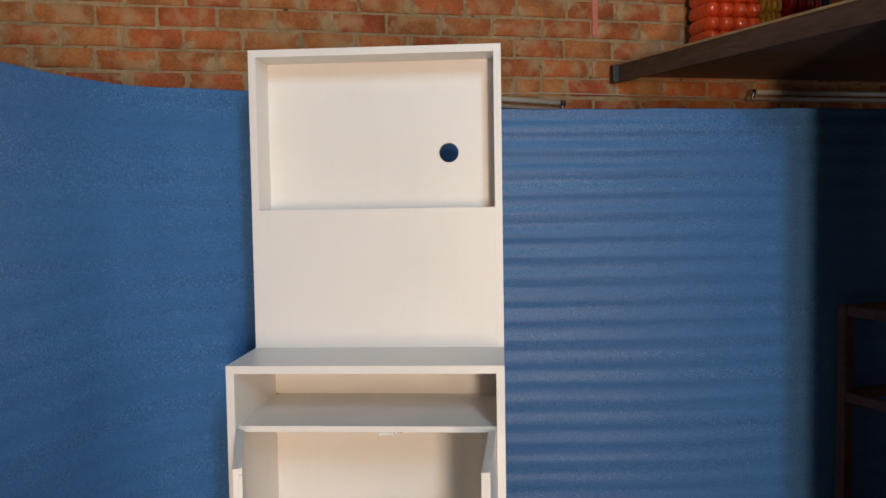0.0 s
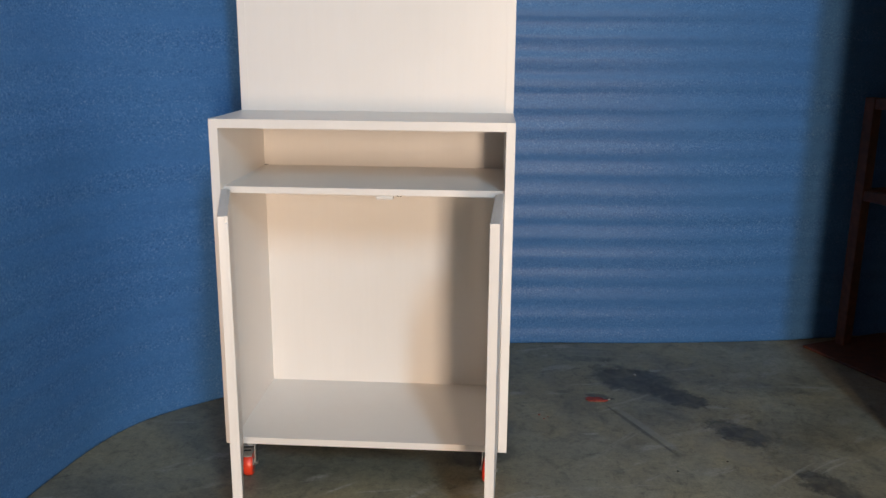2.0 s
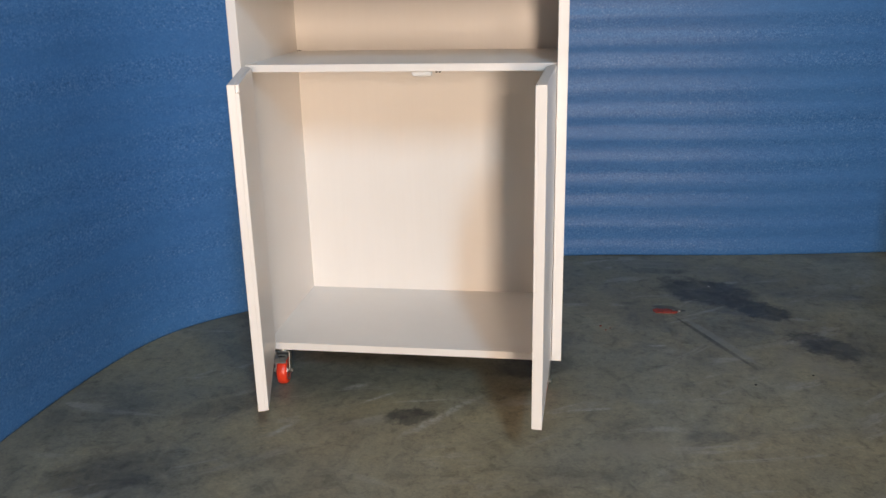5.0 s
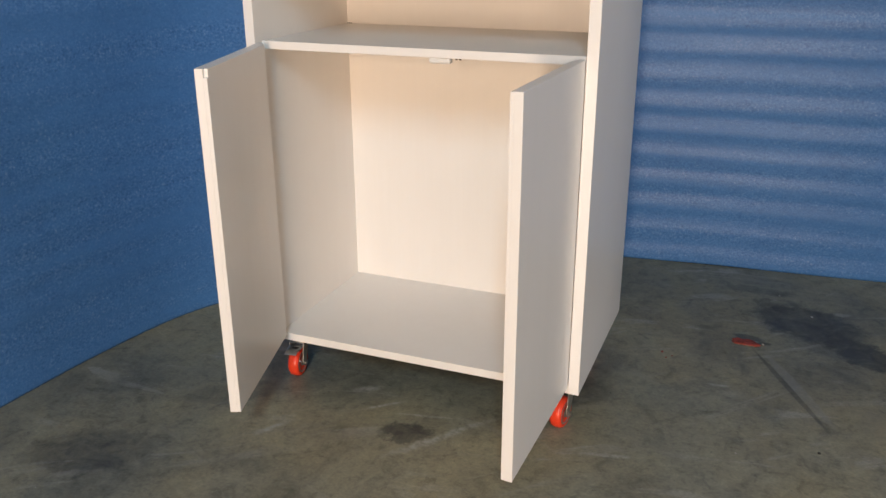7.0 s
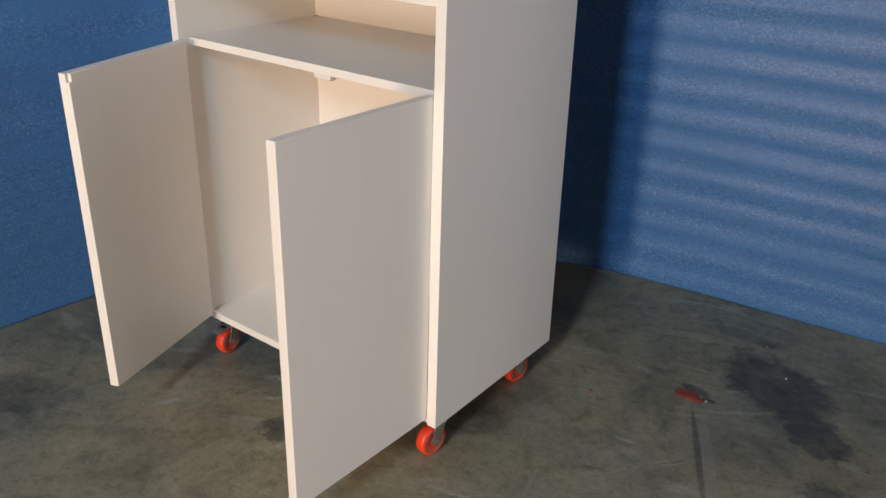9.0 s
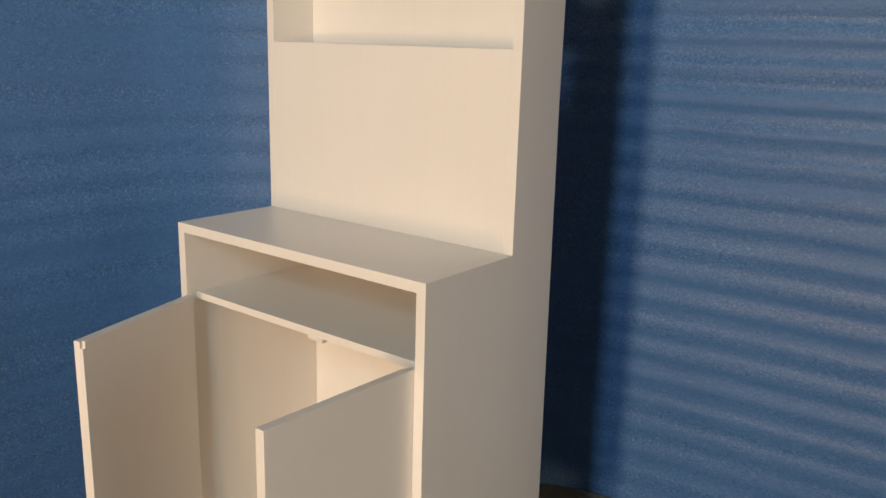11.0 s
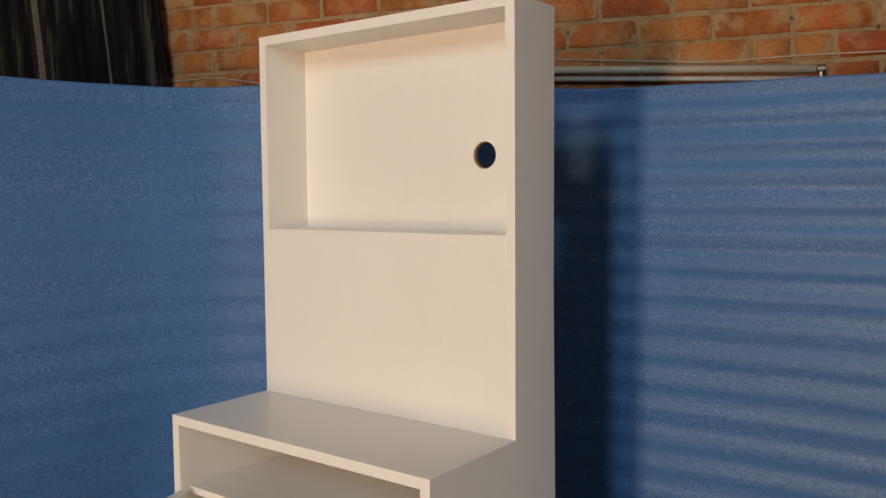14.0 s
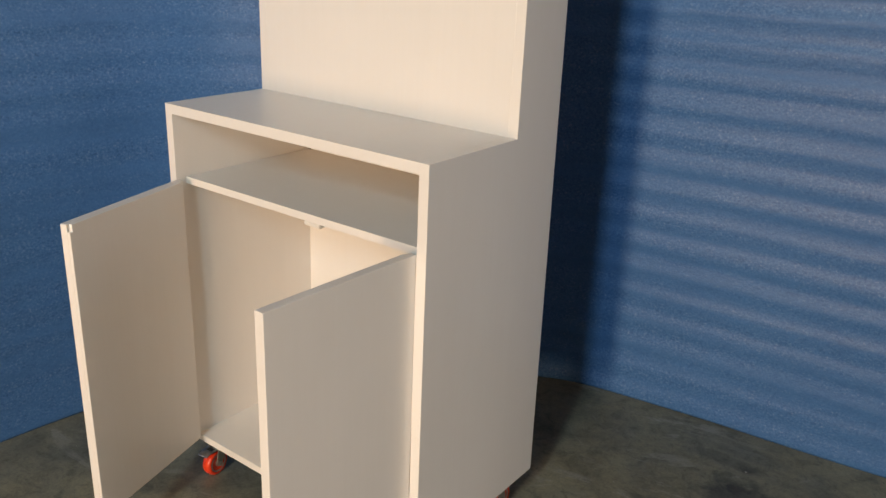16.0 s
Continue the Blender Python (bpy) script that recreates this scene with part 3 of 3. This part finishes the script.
catch = part("door_catch", box(0.412, 0.458, 0.029, 0.048, Z_SHELF - 0.029, Z_SHELF - 0.017, 0.004), white_plastic, cab, "small white plastic door catch")
for dx in (0.468, 0.476):
    part("screw", tube((dx, 0.040, Z_SHELF - 0.021), (dx, 0.040, Z_SHELF - 0.0165), 0.0025, 10), dark_hole, catch)


def castor(x, y, heading, brake):
    c = part("castor", merge(box(-0.03, 0.03, -0.028, 0.028, Z_BOTTOM - 0.0085, Z_BOTTOM - 0.006, 0.001), lathe([(0.019, 0.088), (0.021, 0.092), (0.021, 0.0995), (0.016, 0.1025)], Matrix.Identity(4), 24)), zinc, cab, "swivel castor with an orange-red wheel")
    c.matrix_local = pose(x, y, 0, 0, 0, heading)
    ax = -0.016
    side = Matrix.Translation((0, ax, 0.036)) @ Matrix.Rotation(math.pi / 2, 4, "Y")
    part("tyre", lathe([(0.0262, -0.0120), (0.0275, -0.0132), (0.0310, -0.0132), (0.0342, -0.0105), (0.0356, -0.0065), (0.036, 0), (0.0356, 0.0065), (0.0342, 0.0105), (0.0310, 0.0132), (0.0275, 0.0132), (0.0262, 0.0120)], side, 40), red_pu, c, "orange-red polyurethane tyre", True)
    hub = part("hub", lathe([(0.009, -0.0085), (0.0215, -0.0075), (0.0225, -0.0128), (0.0262, -0.0135), (0.0262, 0.0135), (0.0225, 0.0128), (0.0215, 0.0075), (0.009, 0.0085)], side, 32), hub_grey, c, "grey metal hub with a bright rim")
    for s in (-1, 1):
        part("bearing_cap", lathe([(0.0105, s * 0.0080), (0.0105, s * 0.0125), (0.008, s * 0.0142)], side, 20), zinc, hub)
    legs = []
    for s in (-1, 1):
        a, b = (s * 0.0165, s * 0.0190) if s > 0 else (s * 0.0190, s * 0.0165)
        legs.append(prism([(0.016, 0.088), (-0.018, 0.088), (ax - 0.011, 0.040), (ax - 0.008, 0.030), (ax, 0.0265), (ax + 0.008, 0.030), (ax + 0.011, 0.040)], "x", a, b, 0.0006))
    legs.append(box(-0.019, 0.019, -0.018, 0.016, 0.0855, 0.088, 0.0006))
    part("fork", merge(*legs), zinc, c)
    part("axle", tube((-0.0225, ax, 0.036), (0.0225, ax, 0.036), 0.0030, 12), zinc, c)
    for s in (-1, 1):
        part("axle_nut", tube((s * 0.0190, ax, 0.036), (s * 0.0245, ax, 0.036), 0.0062, 6), zinc, c, "bright hexagon nut")
    if brake:
        bars = [box(-0.017, -0.010, -0.046, -0.014, 0.0775, 0.0800, 0.0008), box(0.010, 0.017, -0.046, -0.014, 0.0775, 0.0800, 0.0008),
                box(-0.010, 0.010, -0.022, -0.014, 0.0775, 0.0800, 0.0008), box(-0.010, 0.010, -0.046, -0.036, 0.0775, 0.0800, 0.0008)]
        pedal = part("brake_pedal", merge(*bars), zinc, c, "bent metal brake pedal with a square hole")
        part("pedal_lip", prism([(-0.0455, 0.0798), (-0.0455, 0.0776), (-0.0580, 0.0735), (-0.0605, 0.0748), (-0.0590, 0.0765)], "x", -0.015, 0.015, 0.0005), zinc, pedal)
        # Thin dark sheet below the square hole, in place of the shade inside it.
        part("pedal_hole_shade", box(-0.009, 0.009, -0.040, -0.016, 0.0765, 0.0774, 0.0002), dark_hole, pedal, "dark sheet standing for the shade in the pedal hole")


castor(0.047, 0.052, 8, True)
castor(W - 0.044, 0.062, -9, False)
castor(0.052, D - 0.075, 160, False)
castor(W - 0.060, D - 0.075, 170, False)

# ---- loft shelf with goods ----
loft = thing("loft_shelf", "dark brown board loft shelf fixed to the brick wall", "shelf", ROOM @ pose(1.345, 0, 1.975))
SKEW, DEEP = 0.176, -1.425
part("deck", prism([(0.006, -0.004), (2.95, -0.004), (2.95, DEEP), (0.006 - SKEW * DEEP, DEEP)], "z", 0.012, 0.060), dark_wood, loft)
part("fascia", prism([(-0.006, -0.004), (0.0055, -0.004), (0.0055 - SKEW * DEEP, DEEP), (-0.006 - SKEW * DEEP, DEEP)], "z", -0.018, 0.060), fascia_wood, loft, "dark stained fascia board")
part("edge_strip", prism([(-0.010, -0.004), (0.022, -0.004), (0.022 - SKEW * DEEP, DEEP), (-0.010 - SKEW * DEEP, DEEP)], "z", 0.0605, 0.070), raw_edge, loft, "worn pale wooden edge strip")
part("wall_bracket", merge(box(-0.03, 0.0, -0.045, -0.002, -0.02, 0.06, 0.004), tube((-0.034, -0.022, 0.03), (-0.028, -0.022, 0.03), 0.012, 12)), dark_hole, loft, "dark metal wall bracket")


def wrapped_pack(name, u, v, col, label, w, d, rows, rad):
    """A soft pack: rows of bulging rolls in film."""
    ob = thing(name, label, "wrapped pack", ROOM @ pose(u, v, 2.037))
    for i in range(rows):
        for k in range(4):
            bm = bmesh.new()
            bmesh.ops.create_uvsphere(bm, u_segments=20, v_segments=12, radius=1)
            for q in bm.verts:
                c = q.co
                bulge = 1 + 0.08 * noise.noise((c.x * 3 + i, c.y * 3 + k, c.z * 3))
                q.co = Vector((math.copysign(abs(c.x) ** 0.6, c.x) * w / 8 * bulge, math.copysign(abs(c.y) ** 0.5, c.y) * d / 2 * bulge, math.copysign(abs(c.z) ** 0.75, c.z) * rad * bulge))
            bmesh.ops.translate(bm, verts=bm.verts, vec=((k - 1.5) * w / 4, 0, rad * 0.98 + i * rad * 1.8))
            part("roll", bm, col, ob, smooth=True)
    return ob


wrapped_pack("orange_pack", 1.80, -0.16, orange_plastic, "bright orange-red plastic wrapped pack on the loft shelf", 0.27, 0.20, 7, 0.034)
wrapped_pack("yellow_pack", 2.005, -0.15, yellow_plastic, "mustard yellow plastic wrapped pack on the loft shelf", 0.11, 0.14, 6, 0.04)
wrapped_pack("crimson_pack", 2.16, -0.16, crimson_plastic, "crimson plastic wrapped pack on the loft shelf", 0.17, 0.18, 6, 0.04)
wrapped_pack("blue_pack", 2.29, -0.15, blue_plastic, "dark blue plastic wrapped pack on the loft shelf", 0.06, 0.10, 6, 0.04)


# ---- tube lights on the brick wall ----
def tube_light(u0, u1, z0, z1, label):
    ob = thing("tube_light", label, "tube light", ROOM @ pose(u0, 0, z0, 0, -math.degrees(math.atan2(z1 - z0, u1 - u0)), 0))
    n = u1 - u0
    part("batten", box(0.0, n, -0.036, -0.002, -0.031, -0.013, 0.004), batten_paint, ob, "narrow enamelled batten")
    part("lamp_tube", tube((0.03, -0.052, 0.004), (n - 0.03, -0.052, 0.004), 0.0125, 18), tube_glass, ob, "unlit white fluorescent tube", True)
    for x in (0.0, n - 0.03):
        part("lamp_holder", merge(box(x + 0.008, x + 0.022, -0.062, -0.012, -0.028, 0.013, 0.004), tube((x + 0.004, -0.052, 0.004), (x + 0.026, -0.052, 0.004), 0.0135, 16)), chrome, ob, "bright end holder")


tube_light(-0.12, 1.085, 1.917, 1.853, "unlit fluorescent tube light on a batten on the wall")
tube_light(2.0, 3.22, 1.915, 1.915, "unlit fluorescent tube light beneath the loft shelf")


def cable(points, r, label):
    cu = bpy.data.curves.new("cable", "CURVE")
    cu.dimensions, cu.bevel_depth, cu.bevel_resolution = "3D", r, 2
    sp = cu.splines.new("NURBS")
    sp.points.add(len(points) - 1)
    for q, p in zip(sp.points, points):
        q.co = (*p, 1)
    sp.use_endpoint_u = True
    cu.materials.append(cable_grey)
    ob = new("cable", cu)
    ob.matrix_world = ROOM
    return tagged(ob, label, "cable")


cable([(0.20, -0.004, 1.945), (0.5, -0.006, 1.925), (0.75, -0.006, 1.895), (0.95, -0.006, 1.912), (1.2, -0.006, 1.905), (1.8, -0.006, 1.90)], 0.003, "thin pale cable running along the brick wall")
cable([(-1.35, -0.004, 1.955), (-1.25, -0.006, 1.95), (-1.15, -0.006, 1.965), (-1.0, -0.006, 1.935), (-0.93, -0.006, 1.93), (-0.86, -0.006, 1.90)], 0.003, "thin pale cable running along the brick wall")
solid("paint_stripe", box(1.232, 1.258, -0.005, 0.002, 2.165, 2.45, 0.001), pink_paint, "pink paint stripe on the brick wall", "paint mark", ROOM)


# ---- black curtain ----
def curtain():
    bm = bmesh.new()
    cols, rows = 240, 24
    g = []
    for i in range(cols + 1):
        s = i / cols
        col = []
        for j in range(rows + 1):
            h = j / rows
            z = 1.35 + 2.6 * h
            u = -1.305 - 0.111 * (z - 1.937) - 2.0 * s * (1 - 0.05 * h)
            fold = 0.026 * math.sin(s * 150 + 1.5 * noise.noise((s * 9, 0, 0))) + 0.014 * math.sin(s * 61 + h) + 0.012 * noise.noise((s * 30, h * 1.5, 0))
            col.append(bm.verts.new((u, -0.07 + fold, z)))
        g.append(col)
    for i in range(cols):
        for j in range(rows):
            bm.faces.new((g[i][j], g[i + 1][j], g[i + 1][j + 1], g[i][j + 1]))
    return bm


drape = solid("curtain", curtain(), black_cloth, "black pleated cloth curtain hanging on the brick wall", "curtain", ROOM, smooth=True)
th = drape.modifiers.new("thick", "SOLIDIFY")
th.thickness = 0.004
for s, w in ((0.30, 0.034), (0.45, 0.018), (0.52, 0.012), (0.12, 0.010)):
    u = -1.24 - 2.0 * s
    part("pale_strip", prism([(u, 1.36), (u + w, 1.36), (u + w - 0.28, 3.9), (u - 0.28, 3.9)], "y", -0.112, -0.108), grey_strip, drape, "narrow grey hanging strip")
part("curtain_rail", tube((-3.5, -0.07, 3.96), (-1.45, -0.07, 3.96), 0.014, 14), zinc, drape)

# ---- steel rack ----
rack = thing("steel_rack", "red oxide painted steel rack standing on the floor", "rack", ROOM @ pose(1.853, -0.67, 0, 0, 0, 8.5))
for u in (0.165, 0.735):
    for v in (-0.045, -0.61):
        part("post", box(u - 0.022, u + 0.022, v - 0.022, v + 0.022, 0.0, 0.99, 0.003), rust_steel, rack)
for z in (0.968, 0.62):
    for u in (0.165, 0.735):
        part("side_rail", box(u - 0.018, u + 0.018, -0.588, -0.067, z - 0.02, z + 0.02, 0.003), rust_steel, rack)
    for v in (-0.045, -0.61):
        part("cross_rail", box(0.187, 0.713, v - 0.018, v + 0.018, z - 0.02, z + 0.02, 0.003), rust_steel, rack)
part("base_plate", box(0.0, 0.78, -0.67, 0.0, 0.0005, 0.012, 0.003), rust_steel, rack, "wide brown base plate")

# ---- floor marks ----
def smear():
    rng = random.Random(3)
    flakes = []
    for k in range(9):
        cx, cy, rad = rng.uniform(-0.034, 0.034), rng.uniform(-0.012, 0.012), rng.uniform(0.006, 0.014)
        ring = []
        for i in range(9):
            a, q = 2 * math.pi * i / 9, rad * rng.uniform(0.6, 1.2)
            ring.append((cx + 1.5 * q * math.cos(a), cy + 0.7 * q * math.sin(a)))
        flakes.append(prism(ring, "z", 0.0003, 0.0016 + 0.0002 * k))
    return merge(*flakes)


solid("paint_smear", smear(), old_red, "dried flaking red paint smear on the concrete floor", "paint mark", pose(1.077, 0.622, 0, 0, 0, -8))

def crumb(name, x, y, size, material, label, seed):
    """A broken lump lying on the floor."""
    bm = bmesh.new()
    bmesh.ops.create_icosphere(bm, subdivisions=2, radius=size)
    for v in bm.verts:
        v.co *= 1 + 0.45 * noise.noise(v.co / size * 1.3 + Vector((seed, 0, 0)))
        v.co.z *= 0.55
    low = min(v.co.z for v in bm.verts)
    solid(name, bm, material, label, "debris", pose(x, y, 0.0004 - low, 0, 0, seed * 40), group="crumbs on the floor")


pale_crumb = simple("pale_plaster_crumb", (0.42, 0.40, 0.36), 0.9, scale=200, vary=0.2)
dark_crumb = simple("dark_oily_crumb", (0.05, 0.047, 0.042), 0.8, scale=200, vary=0.3)
for k, (x, y, size) in enumerate(((1.245, 0.852, 0.0034), (1.156, 0.978, 0.0028), (1.122, 0.622, 0.0036), (1.088, 0.075, 0.0022))):
    crumb("plaster_crumb", x, y, size, pale_crumb, "pale crumb of plaster on the concrete floor", k + 1)
for k, (x, y, size) in enumerate(((1.252, 0.137, 0.0036), (1.408, 0.205, 0.0030))):
    crumb("dirt_crumb", x, y, size, dark_crumb, "dark crumb of dirt on the concrete floor", k + 7)
for k, (x, y, size) in enumerate(((0.878, 0.484, 0.0034), (0.892, 0.455, 0.0026), (0.905, 0.470, 0.0022))):
    crumb("paint_flake", x, y, size, old_red, "small flake of dried red paint on the floor", k + 11)

# ---- bricks of the back wall ----
L, H, J = 0.235, 0.0875, 0.0125


def brick_mesh(w, seed):
    """A rough brick: uneven outline, rounded arrises, slightly hollow face."""
    rng = random.Random(seed)
    hw, hh = w / 2, (H - J) / 2
    out = []
    for k in range(5):
        out.append((-hw + 2 * hw * k / 5, -hh))
    out += [(hw, -hh), (hw, 0.0)]
    for k in range(5):
        out.append((hw - 2 * hw * k / 5, hh))
    out += [(-hw, hh), (-hw, 0.0)]
    out = [(x * (0.985 if abs(abs(x) - hw) < 1e-6 and abs(abs(y) - hh) < 1e-6 else 1) + rng.uniform(-0.003, 0.003), y + rng.uniform(-0.0018, 0.0018)) for x, y in out]
    bm = bmesh.new()
    back = [bm.verts.new((x, 0.03, y)) for x, y in out]
    edge = [bm.verts.new((x, 0.005, y)) for x, y in out]
    face = [bm.verts.new((x * 0.978, rng.uniform(-0.001, 0.001), y * 0.92)) for x, y in out]
    n = len(out)
    for a, b in ((back, edge), (edge, face)):
        for i in range(n):
            bm.faces.new((a[i], a[(i + 1) % n], b[(i + 1) % n], b[i]))
    mid = bm.verts.new((rng.uniform(-0.02, 0.02), rng.uniform(-0.001, 0.0005), 0))
    for i in range(n):
        bm.faces.new((face[i], face[(i + 1) % n], mid))
    bmesh.ops.recalc_face_normals(bm, faces=bm.faces)
    return mesh_of("brick", bm, brick_mat, True)


shapes = {kind: [brick_mesh(w, s) for s in range(9)] for kind, w in (("long", L - J), ("short", L / 2 - J))}
rng = random.Random(5)
far_bricks = bmesh.new()
z_first = 2.15 - 24 * H
row = 0
while z_first + (row + 1) * H < ROOM_H:
    z = z_first + (row + 0.5) * H
    first_u = (-0.411 if row % 2 == 0 else -0.536) + rng.uniform(-0.012, 0.012)
    u = first_u - math.floor((first_u - ROOM_L) / L) * L
    while u < ROOM_R - L:
        pieces = [(L / 2, "short"), (L / 2, "short")] if rng.random() < 0.07 else [(L, "long")]
        for w, kind in pieces:
            me = rng.choice(shapes[kind])
            place = Matrix.Translation((u + w / 2, rng.uniform(-0.002, 0.002), z + rng.uniform(-0.003, 0.003))) @ Matrix.Rotation(rng.uniform(-0.012, 0.012) + math.pi * rng.randint(0, 1), 4, "Y")
            if -1.6 < u < 2.35 and 1.72 < z < 2.72:
                ob = new("brick", me)
                ob.parent = wall_back
                ob.matrix_local = place
            elif z > 0.05:
                first = len(far_bricks.verts)
                far_bricks.from_mesh(me)
                far_bricks.verts.ensure_lookup_table()
                bmesh.ops.transform(far_bricks, matrix=place, verts=far_bricks.verts[first:])
            u += w
    row += 1
tagged(part("brick_rest", far_bricks, brick_mat, wall_back), kind="stuff")
